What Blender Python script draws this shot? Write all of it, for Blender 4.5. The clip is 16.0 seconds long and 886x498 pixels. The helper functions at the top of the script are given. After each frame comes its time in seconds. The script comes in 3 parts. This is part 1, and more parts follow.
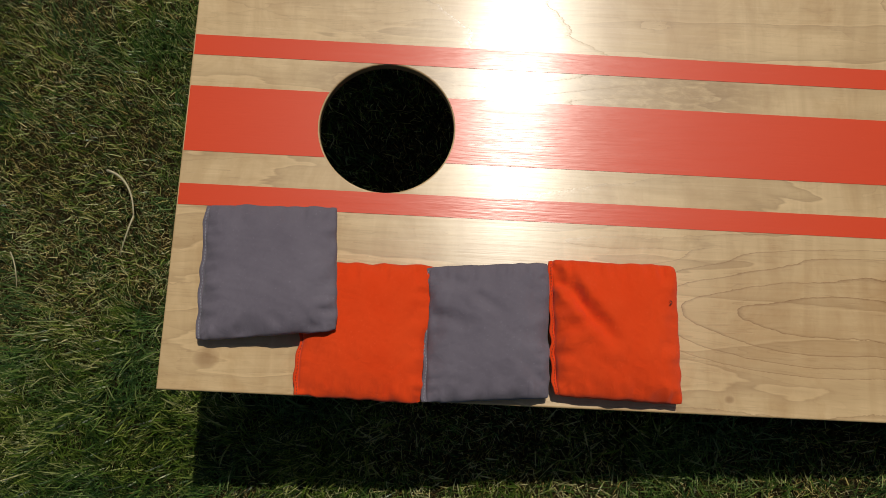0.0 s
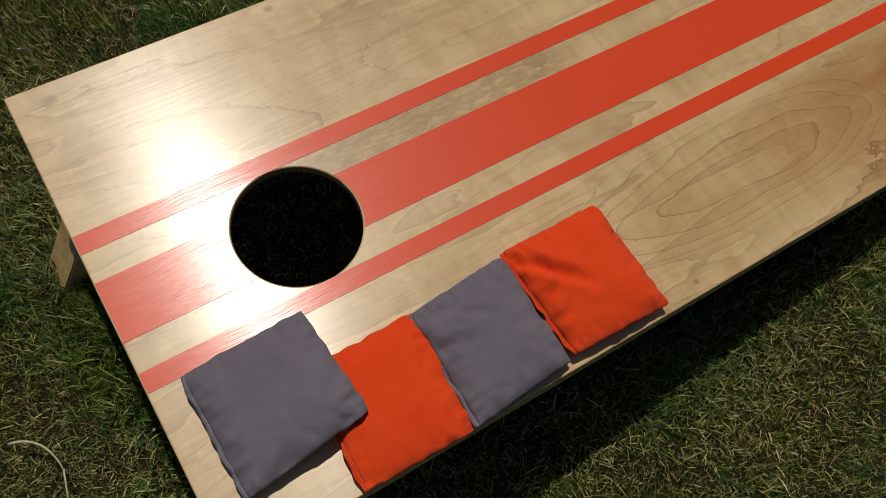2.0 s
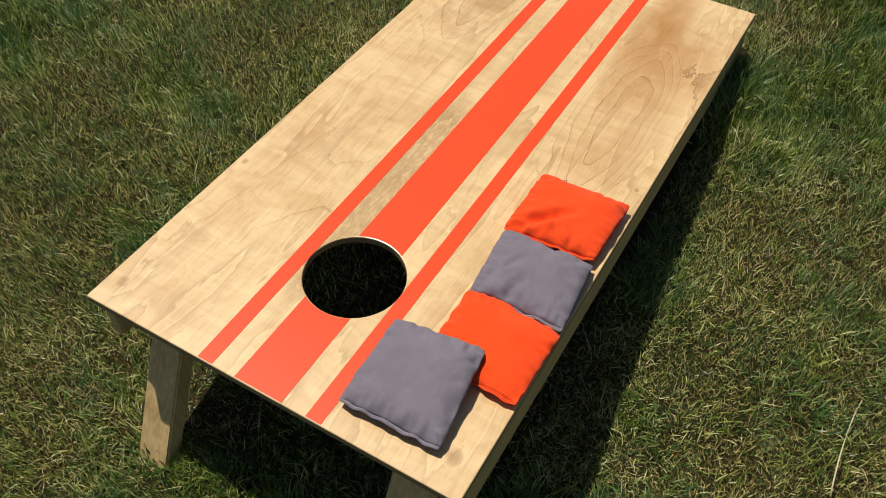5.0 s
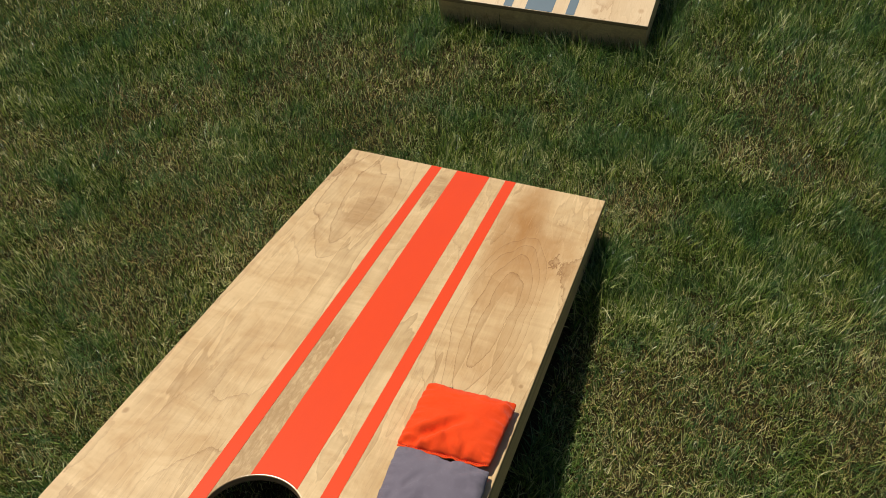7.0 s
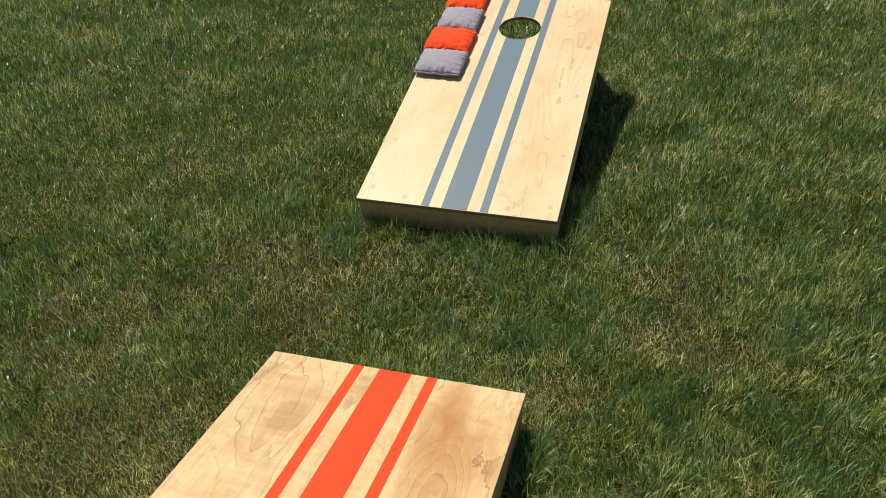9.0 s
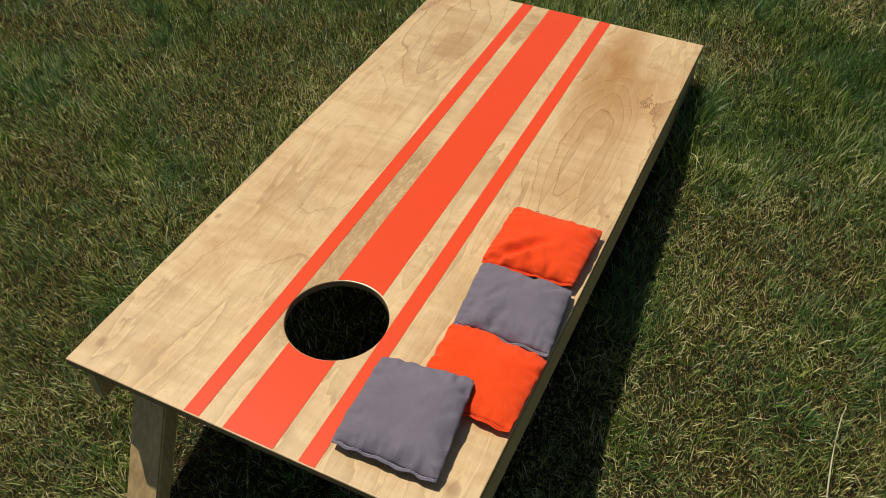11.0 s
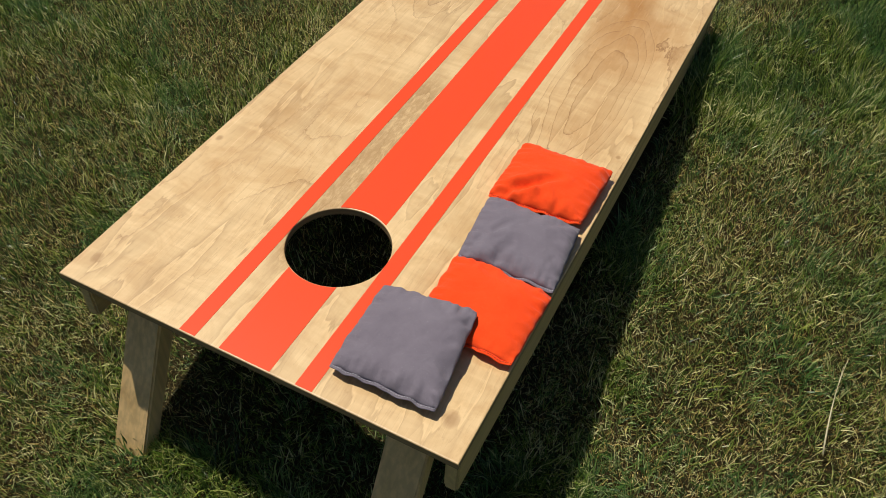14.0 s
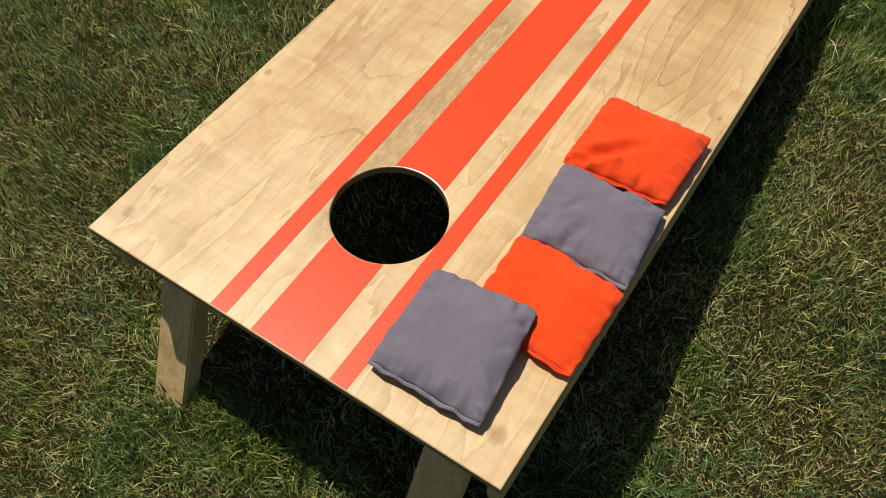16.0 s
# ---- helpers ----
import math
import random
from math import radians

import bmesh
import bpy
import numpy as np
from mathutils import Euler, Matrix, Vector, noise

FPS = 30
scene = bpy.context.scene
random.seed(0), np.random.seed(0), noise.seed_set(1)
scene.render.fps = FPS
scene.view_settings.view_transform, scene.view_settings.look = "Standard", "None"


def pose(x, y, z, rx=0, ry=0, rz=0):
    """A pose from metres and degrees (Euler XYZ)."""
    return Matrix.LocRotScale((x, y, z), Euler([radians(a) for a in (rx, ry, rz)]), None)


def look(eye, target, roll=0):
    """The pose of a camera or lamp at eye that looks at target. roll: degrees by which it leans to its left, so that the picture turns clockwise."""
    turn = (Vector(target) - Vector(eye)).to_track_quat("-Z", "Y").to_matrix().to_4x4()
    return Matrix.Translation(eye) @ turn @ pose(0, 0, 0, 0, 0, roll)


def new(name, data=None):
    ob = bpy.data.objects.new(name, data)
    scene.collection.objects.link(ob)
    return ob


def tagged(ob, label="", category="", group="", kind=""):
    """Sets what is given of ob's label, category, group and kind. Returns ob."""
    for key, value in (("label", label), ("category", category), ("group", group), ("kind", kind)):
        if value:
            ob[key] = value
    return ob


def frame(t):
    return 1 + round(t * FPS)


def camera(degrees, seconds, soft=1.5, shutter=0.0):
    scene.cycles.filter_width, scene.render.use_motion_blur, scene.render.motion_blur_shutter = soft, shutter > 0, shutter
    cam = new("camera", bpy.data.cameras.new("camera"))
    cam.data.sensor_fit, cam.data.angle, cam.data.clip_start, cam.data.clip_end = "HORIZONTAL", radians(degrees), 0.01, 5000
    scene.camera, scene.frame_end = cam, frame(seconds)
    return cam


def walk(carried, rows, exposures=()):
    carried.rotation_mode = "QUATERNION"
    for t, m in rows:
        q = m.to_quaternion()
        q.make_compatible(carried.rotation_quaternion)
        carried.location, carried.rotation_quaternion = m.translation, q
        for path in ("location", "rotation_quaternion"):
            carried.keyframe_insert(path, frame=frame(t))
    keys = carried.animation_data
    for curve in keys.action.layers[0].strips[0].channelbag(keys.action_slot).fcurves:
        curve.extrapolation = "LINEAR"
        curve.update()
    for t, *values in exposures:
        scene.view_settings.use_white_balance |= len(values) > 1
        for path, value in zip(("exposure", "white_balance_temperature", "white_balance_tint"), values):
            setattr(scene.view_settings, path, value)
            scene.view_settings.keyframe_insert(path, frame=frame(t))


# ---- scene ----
cam = camera(54.6, 16.0, soft=0.9)
EXPOSURES = [(0.0, -0.86), (0.5, -0.95), (1.5, -0.9), (2.5, -0.98), (2.7, -0.68), (3.2, -0.08), (3.5, 0.1), (6.0, 0.2), (7.0, 0.0), (7.5, 0.02), (8.0, 0.07), (8.5, 0.38), (9.0, 0.42), (9.5, -0.05), (10.2, -0.06), (12.3, 0.02), (15.5, 0.12), (16.0, 0.1)]
PATH = [
    (0, (0.327, 0.285, 0.932), (-0.071, 0.314, -1.028), 6.9),
    (0.5, (0.382, 0.289, 0.987), (-0.177, 0.324, -0.933), 3.8),
    (1, (0.409, 0.268, 0.981), (-0.12, 0.302, -0.948), 4.4),
    (1.5, (0.391, 0.212, 0.956), (-0.112, 0.383, -0.973), 13.0),
    (2, (0.384, 0.058, 0.923), (-0.165, 0.663, -0.902), 18.2),
    (2.5, (0.447, -0.055, 0.967), (-0.104, 0.748, -0.78), 14.3),
    (3, (0.602, -0.189, 0.957), (-0.102, 0.664, -0.709), 4.9),
    (3.5, (0.64, -0.266, 0.98), (-0.102, 0.731, -0.587), 4.1),
    (3.7, (0.59, -0.316, 0.967), (-0.113, 0.743, -0.578), 5.0),
    (5.8, (0.475, -0.418, 0.983), (-0.11, 0.824, -0.472), 1.4),
    (6, (0.469, -0.415, 0.971), (-0.095, 0.868, -0.455), 1.4),
    (6.5, (0.487, -0.395, 0.997), (-0.059, 0.941, -0.387), 0.7),
    (7, (0.503, -0.377, 1.042), (-0.038, 1.126, -0.161), 0.9),
    (7.5, (0.526, -0.378, 1.087), (0.011, 1.297, 0.124), 0.5),
    (8, (0.539, -0.381, 1.116), (0.059, 1.4, 0.343), 0.5),
    (8.5, (0.537, -0.381, 1.129), (0.093, 1.439, 0.429), 1.0),
    (9, (0.533, -0.373, 1.104), (0.065, 1.375, 0.252), 1.1),
    (9.5, (0.511, -0.376, 1.009), (-0.05, 1.164, -0.137), 0.3),
    (10, (0.481, -0.41, 0.972), (-0.122, 0.992, -0.321), 0.3),
    (10.2, (0.484, -0.42, 0.967), (-0.131, 0.94, -0.365), 0.1),
    (12.3, (0.497, -0.476, 0.924), (-0.092, 0.803, -0.497), 1.7),
    (12.5, (0.497, -0.475, 0.919), (-0.06, 0.815, -0.505), 3.4),
    (13, (0.487, -0.473, 0.9), (-0.038, 0.82, -0.532), 5.5),
    (13.5, (0.485, -0.467, 0.9), (-0.058, 0.795, -0.554), 4.4),
    (14, (0.481, -0.468, 0.901), (-0.084, 0.773, -0.562), 3.6),
    (14.5, (0.471, -0.458, 0.9), (-0.094, 0.762, -0.581), 3.4),
    (15, (0.453, -0.449, 0.906), (-0.118, 0.758, -0.583), 3.4),
    (15.5, (0.436, -0.425, 0.907), (-0.141, 0.73, -0.62), 1.6),
    (16, (0.406, -0.277, 0.892), (-0.19, 0.653, -0.775), 0.8),
]
# the path is given in the frame of the first board's deck, which slopes
DECK = pose(0, 0, 0.305, -math.degrees(math.asin(0.21 / 1.219)))
walk(cam, [(t, DECK @ look(eye, target, roll)) for t, eye, target, roll in PATH], EXPOSURES)

# ---- world, sun, exposure ----
SUN_DIR = Vector((-0.375, 0.245, 0.894)).normalized()
world = bpy.data.worlds.new("sky")
scene.world = world
world.use_nodes = True
wn = world.node_tree
sky = wn.nodes.new("ShaderNodeTexSky")
sky.sky_type = "NISHITA"
sky.sun_disc = False
sky.sun_elevation = math.asin(SUN_DIR.z)
sky.sun_rotation = math.atan2(SUN_DIR.x, SUN_DIR.y)
wn.links.new(sky.outputs["Color"], wn.nodes["Background"].inputs["Color"])
wn.nodes["Background"].inputs["Strength"].default_value = 0.05
sun_data = bpy.data.lights.new("sun", "SUN")
sun_data.energy, sun_data.angle, sun_data.color = 4.2, radians(0.53), (1.0, 0.94, 0.82)
sun = new("sun", sun_data)
sun.matrix_world = look(SUN_DIR * 30, (0, 0, 0))


# ---- materials ----
class Nodes:
    """A few short calls for building node materials."""

    def __init__(self, name):
        self.mat = bpy.data.materials.new(name)
        self.mat.use_nodes = True
        self.tree = self.mat.node_tree
        self.bsdf = self.tree.nodes["Principled BSDF"]
        self.out = self.tree.nodes["Material Output"]

    def put(self, socket, value):
        if isinstance(value, bpy.types.NodeSocket):
            self.tree.links.new(value, socket)
        elif isinstance(value, tuple) and socket.type == "RGBA":
            socket.default_value = (*value[:3], 1)
        else:
            socket.default_value = value

    def set(self, **kw):
        for key, value in kw.items():
            self.put(self.bsdf.inputs[key.replace("_", " ")], value)

    def coords(self, scale=(1, 1, 1), loc=(0, 0, 0), kind="Object"):
        tc = self.tree.nodes.new("ShaderNodeTexCoord")
        mp = self.tree.nodes.new("ShaderNodeMapping")
        self.put(mp.inputs["Vector"], tc.outputs[kind])
        mp.inputs["Scale"].default_value = scale
        mp.inputs["Location"].default_value = loc
        return mp.outputs[0]

    def noise(self, vector, scale=1.0, detail=3.0, rough=0.5, distortion=0.0):
        n = self.tree.nodes.new("ShaderNodeTexNoise")
        self.put(n.inputs["Vector"], vector)
        for key, value in (("Scale", scale), ("Detail", detail), ("Roughness", rough), ("Distortion", distortion)):
            n.inputs[key].default_value = value
        return n.outputs["Fac"]

    def math(self, op, a, b=0.0, c=0.0, clamp=False):
        n = self.tree.nodes.new("ShaderNodeMath")
        n.operation, n.use_clamp = op, clamp
        for i, v in enumerate((a, b, c)):
            self.put(n.inputs[i], v)
        return n.outputs[0]

    def ramp(self, fac, stops):
        n = self.tree.nodes.new("ShaderNodeValToRGB")
        els = n.color_ramp.elements
        while len(els) < len(stops):
            els.new(0.5)
        for el, (pos, col) in zip(els, stops):
            el.position = pos
            el.color = (*col, 1) if isinstance(col, tuple) else (col, col, col, 1)
        self.put(n.inputs[0], fac)
        return n.outputs["Color"]

    def mix(self, fac, a, b, blend="MIX"):
        n = self.tree.nodes.new("ShaderNodeMix")
        n.data_type, n.blend_type = "RGBA", blend
        self.put(n.inputs[0], fac)
        self.put(n.inputs[6], a)
        self.put(n.inputs[7], b)
        return n.outputs[2]

    def bump(self, height, strength=0.3, distance=0.002):
        n = self.tree.nodes.new("ShaderNodeBump")
        n.inputs["Strength"].default_value = strength
        n.inputs["Distance"].default_value = distance
        self.put(n.inputs["Height"], height)
        self.put(self.bsdf.inputs["Normal"], n.outputs[0])
        return n.outputs[0]

    def across(self):
        """Gloss spread across the grain, which runs along the object's y."""
        n = self.tree.nodes.new("ShaderNodeVectorTransform")
        n.vector_type, n.convert_from, n.convert_to = "VECTOR", "OBJECT", "WORLD"
        n.inputs[0].default_value = (1, 0, 0)
        self.put(self.bsdf.inputs["Tangent"], n.outputs[0])

    def blob(self, x, y, rx, ry):
        """1 at (x, y) of the object's own plane, falling to 0 over an ellipse."""
        v = self.coords((1 / rx, 1 / ry, 0), (-x / rx, -y / ry, 0))
        n = self.tree.nodes.new("ShaderNodeVectorMath")
        n.operation = "LENGTH"
        self.put(n.inputs[0], v)
        d = n.outputs["Value"]
        return self.math("SUBTRACT", 1.0, self.math("MULTIPLY", d, d), clamp=True)


def wood_deck(name, pale, brown, line, seed, ovals, knots, stains, figure, spalt=()):
    """Varnished plain-sliced birch plywood: ring lines, blotches, knots, fibres."""
    m = Nodes(name)
    field = m.noise(m.coords((5.5, 0.9, 1), (seed, seed * 0.7, seed)), 1.0, 3.0, 0.5, 0.5)
    for x, y, rx, ry, gain in ovals:
        field = m.math("ADD", field, m.math("MULTIPLY", m.blob(x, y, rx, ry), gain))
    wob = m.noise(m.coords((45, 20, 1), (seed, 0, 0)), 1.0, 4.0, 0.6)
    field = m.math("ADD", field, m.math("MULTIPLY", wob, 0.045))
    jag = m.noise(m.coords((210, 70, 1), (seed, 3, 0)), 1.0, 3.0, 0.65)
    field = m.math("ADD", field, m.math("MULTIPLY", jag, 0.014))
    saw = m.math("FRACT", m.math("MULTIPLY", field, 9.0))
    rings = m.ramp(saw, [(0.0, 0.0), (0.028, 0.5), (0.10, 0.88), (0.9, 1.0)])
    where = m.ramp(m.noise(m.coords((4, 2, 1), (seed + 3, 1, 0)), 1.0, 2.0), [(0.40, 0.08), (0.66, 0.75)])
    strength = where
    for x, y, rx, ry, gain in ovals:
        strength = m.math("ADD", strength, m.blob(x, y, rx * 1.3, ry * 1.3), clamp=True)
    blotch = m.noise(m.coords((4.5, 2.2, 1), (seed + 7, 2, 0)), 1.0, 4.0, 0.55, 0.4)
    ripple = m.noise(m.coords((9, 13, 1), (seed, 5, 0)), 1.0, 6.0, 0.66, 1.2)
    mottle = m.noise(m.coords((40, 11, 1), (seed, 6, 0)), 1.0, 6.0, 0.7, 0.8)
    ripple = m.math("ADD", m.math("MULTIPLY", ripple, 0.85), m.math("MULTIPLY", mottle, 0.15))
    tone = m.math("ADD", m.math("MULTIPLY", blotch, 1 - figure), m.math("MULTIPLY", ripple, figure))
    col = m.mix(m.ramp(tone, [(0.36, 1.0), (0.54, 0.0)]), pale, brown)
    curl = m.noise(m.coords((8.5, 1.5, 1), (seed + 5, 6, 0)), 1.0, 5.0, 0.5, 0.35)
    wave = m.math("FRACT", m.math("MULTIPLY", curl, 7.0))
    fade = m.ramp(wave, [(0.0, 0.0), (0.02, 1.0), (0.10, 0.5), (0.5, 0.0)])
    spots = m.ramp(m.noise(m.coords((3.2, 2.6, 1), (seed + 2, 9, 0)), 1.0, 3.0, 0.6), [(0.38, 0.15), (0.56, 1.0)])
    grit = m.ramp(m.noise(m.coords((150, 26, 1), (seed, 12, 0)), 1.0, 5.0, 0.7), [(0.36, 0.75), (0.62, 1.0)])
    col = m.mix(m.math("MULTIPLY", m.math("MULTIPLY", fade, grit), m.math("MULTIPLY", spots, figure * 1.0)), col, tuple(0.66 * c for c in brown))
    flame = m.noise(m.coords((3.2, 24, 1), (seed + 1, 14, 0)), 1.0, 4.0, 0.6, 1.0)
    col = m.mix(m.math("MULTIPLY", m.ramp(flame, [(0.40, 0.55), (0.58, 0.0)]), m.math("MULTIPLY", spots, figure)), col, tuple(0.86 * c for c in brown))
    crest = m.ramp(wave, [(0.90, 0.0), (0.985, 0.5), (1.0, 0.0)])
    col = m.mix(m.math("MULTIPLY", crest, figure * 1.2), col, tuple(min(1.0, 1.12 * c) for c in pale))
    for x, y, rx, ry, amount in stains:
        edge = m.math("MULTIPLY", m.blob(x, y, rx, ry), m.noise(m.coords((18, 7, 1), (seed + 9, 0, 0)), 1.0, 5.0, 0.65, 0.6))
        col = m.mix(m.math("MULTIPLY", edge, amount), col, (0.42, 0.205, 0.055))
    for x, y, rx, ry, su, sv, amount in spalt:
        speck = m.ramp(m.noise(m.coords((su, sv, 1), (seed, 8, 0)), 1.0, 5.0, 0.7, 0.5), [(0.36, 0.35 * amount), (0.56, amount)])
        soft = m.ramp(m.blob(x, y, rx, ry), [(0.0, 0.0), (0.5, 1.0)])
        col = m.mix(m.math("MULTIPLY", speck, soft), col, (0.30, 0.165, 0.055))
    col = m.mix(m.math("MULTIPLY", m.math("SUBTRACT", 1.0, rings), m.math("MULTIPLY", strength, 0.85)), col, line)
    field2 = m.noise(m.coords((15, 1.5, 1), (seed + 11, 4, 0)), 1.0, 4.0, 0.6, 0.9)
    fine = m.ramp(m.math("FRACT", m.math("MULTIPLY", field2, 11.0)), [(0.0, 0.30), (0.05, 0.14), (0.3, 0.02), (0.9, 0.0)])
    col = m.mix(m.math("MULTIPLY", fine, m.ramp(blotch, [(0.4, 1.0), (0.62, 0.25)])), col, line)
    fibre = m.noise(m.coords((260, 7, 1), (seed, 0, 0)), 1.0, 3.0, 0.6)
    col = m.mix(m.ramp(fibre, [(0.35, 0.07), (0.6, 0.0)]), col, line)
    for x, y, r in knots:
        k = m.blob(x, y, r, r * 1.25)
        k = m.math("ADD", k, m.math("MULTIPLY", m.math("SUBTRACT", m.noise(m.coords((90, 60, 1)), 1.0, 2.0), 0.5), 0.5))
        col = m.mix(m.ramp(k, [(0.10, 0.0), (0.9, 0.55)]), col, tuple(1.1 * c for c in line))
    grainy = m.math("ADD", m.math("MULTIPLY", fibre, 0.7), m.math("MULTIPLY", rings, 0.5))
    m.bump(grainy, 0.14, 0.0007)
    pores = m.ramp(m.noise(m.coords((420, 26, 1), (seed, 2, 0)), 1.0, 2.0, 0.5), [(0.62, 0.0), (0.72, 0.16)])
    col = m.mix(pores, col, line)
    m.set(Base_Color=col, Roughness=m.math("ADD", 0.18, m.math("MULTIPLY", fibre, 0.14)), Specular_IOR_Level=0.5, Anisotropic=0.7,
          Coat_Weight=0.6, Coat_Roughness=m.math("ADD", 0.38, m.math("MULTIPLY", mottle, 0.12)))
    m.across()
    return m.mat


def ply_edge():
    m = Nodes("plywood_edge")
    v = m.coords((3, 3, 520))
    layer = m.ramp(m.noise(m.coords((0.0, 0.0, 190)), 1.0, 0.0), [(0.42, (0.17, 0.105, 0.05)), (0.56, (0.32, 0.21, 0.10))])
    m.set(Base_Color=m.mix(m.noise(m.coords((40, 40, 90)), 1.0, 4.0), layer, (0.19, 0.12, 0.06)), Roughness=0.6)
    m.bump(m.noise(v, 1.0, 3.0), 0.3, 0.001)
    return m.mat


def gloss_paint(name, colour, worn):
    m = Nodes(name)
    grain = m.noise(m.coords((170, 9, 1)), 1.0, 3.0, 0.6)
    wide = m.noise(m.coords((9, 4, 1)), 1.0, 4.0, 0.6)
    col = m.mix(m.ramp(wide, [(0.4, 0.0), (0.75, 0.35)]), colour, worn)
    scuff = m.ramp(m.noise(m.coords((38, 30, 1), (4, 1, 0)), 1.0, 6.0, 0.7), [(0.66, 0.0), (0.74, 0.35)])
    col = m.mix(scuff, col, tuple(min(1, c * 1.2 + 0.06) for c in colour))
    m.set(Base_Color=col, Roughness=m.math("ADD", 0.16, m.math("MULTIPLY", grain, 0.14)), Specular_IOR_Level=0.3, Anisotropic=0.65,
          Coat_Weight=0.36, Coat_Roughness=m.math("ADD", 0.34, m.math("MULTIPLY", wide, 0.12)))
    m.across()
    m.bump(m.math("ADD", grain, m.noise(m.coords((420, 30, 1)), 1.0, 2.0, 0.5)), 0.24, 0.0006)
    return m.mat


def lumber():
    m = Nodes("treated_pine")
    f = m.noise(m.coords((26, 26, 1.6)), 1.0, 3.0, 0.5, 0.6)
    g = m.noise(m.coords((150, 150, 9)), 1.0, 3.0)
    col = m.ramp(f, [(0.3, (0.52, 0.335, 0.135)), (0.5, (0.71, 0.48, 0.215)), (0.7, (0.61, 0.41, 0.175))])
    col = m.mix(m.ramp(g, [(0.4, 0.3), (0.65, 0.0)]), col, (0.20, 0.15, 0.07))
    m.set(Base_Color=col, Roughness=0.65)
    m.bump(g, 0.25, 0.001)
    return m.mat


def rail_lumber():
    m = Nodes("pine_rail")
    f = m.noise(m.coords((26, 1.6, 26)), 1.0, 3.0, 0.5, 0.6)
    g = m.noise(m.coords((150, 9, 150)), 1.0, 3.0)
    col = m.ramp(f, [(0.3, (0.40, 0.27, 0.11)), (0.5, (0.54, 0.38, 0.17)), (0.7, (0.46, 0.32, 0.14))])
    col = m.mix(m.ramp(g, [(0.4, 0.3), (0.65, 0.0)]), col, (0.22, 0.17, 0.09))
    m.set(Base_Color=col, Roughness=0.62)
    m.bump(g, 0.25, 0.001)
    return m.mat


def canvas(name, colour, faded):
    m = Nodes(name)
    tc = m.coords()
    weave = []
    for axis in ("X", "Y"):
        w = m.tree.nodes.new("ShaderNodeTexWave")
        w.bands_direction = axis
        m.put(w.inputs["Vector"], tc)
        w.inputs["Scale"].default_value = 330
        w.inputs["Distortion"].default_value = 1.5
        weave.append(w.outputs["Fac"])
    cloth = m.math("MULTIPLY", weave[0], weave[1])
    mott = m.noise(m.coords((18, 18, 18)), 1.0, 5.0, 0.6)
    lint = m.ramp(m.noise(m.coords((420, 420, 420)), 1.0, 2.0), [(0.66, 0.0), (0.76, 0.5)])
    col = m.mix(m.ramp(mott, [(0.35, 0.0), (0.7, 0.6)]), colour, faded)
    col = m.mix(lint, col, tuple(min(1, c * 1.3 + 0.02) for c in faded))
    m.set(Base_Color=col, Roughness=0.9, Specular_IOR_Level=0.15, Sheen_Weight=0.12, Sheen_Roughness=0.5)
    rumple = m.noise(m.coords((46, 46, 46)), 1.0, 3.0, 0.55, 1.2)
    m.bump(m.math("ADD", m.math("MULTIPLY", cloth, 0.12), m.math("ADD", mott, m.math("MULTIPLY", rumple, 1.2))), 0.5, 0.0020)
    return m.mat


def blade_material(name, stops, rough, through_light, patchy, gloss=0.45, cool=None):
    m = Nodes(name)
    geo = m.tree.nodes.new("ShaderNodeNewGeometry")
    rnd = geo.outputs["Random Per Island"]
    patch = m.noise(m.coords((3.4, 3.4, 0.0), (1, 4, 0)), 1.0, 6.0, 0.68)
    pick = m.math("ADD", rnd, m.math("MULTIPLY", m.math("SUBTRACT", patch, 0.5), patchy))
    col = m.ramp(pick, stops)
    if cool:
        blue = m.ramp(m.noise(m.coords((7, 7, 0.0), (5, 2, 0)), 1.0, 3.0, 0.6), [(0.44, 0.0), (0.62, 0.6)])
        col = m.mix(blue, col, m.mix(rnd, cool, tuple(2.6 * c for c in cool)))
    m.set(Base_Color=col, Roughness=rough, Specular_IOR_Level=gloss)
    tr = m.tree.nodes.new("ShaderNodeBsdfTranslucent")
    m.put(tr.inputs["Color"], col)
    mx = m.tree.nodes.new("ShaderNodeMixShader")
    mx.inputs[0].default_value = through_light
    m.put(mx.inputs[1], m.bsdf.outputs[0])
    m.put(mx.inputs[2], tr.outputs[0])
    m.put(m.out.inputs["Surface"], mx.outputs[0])
    return m.mat


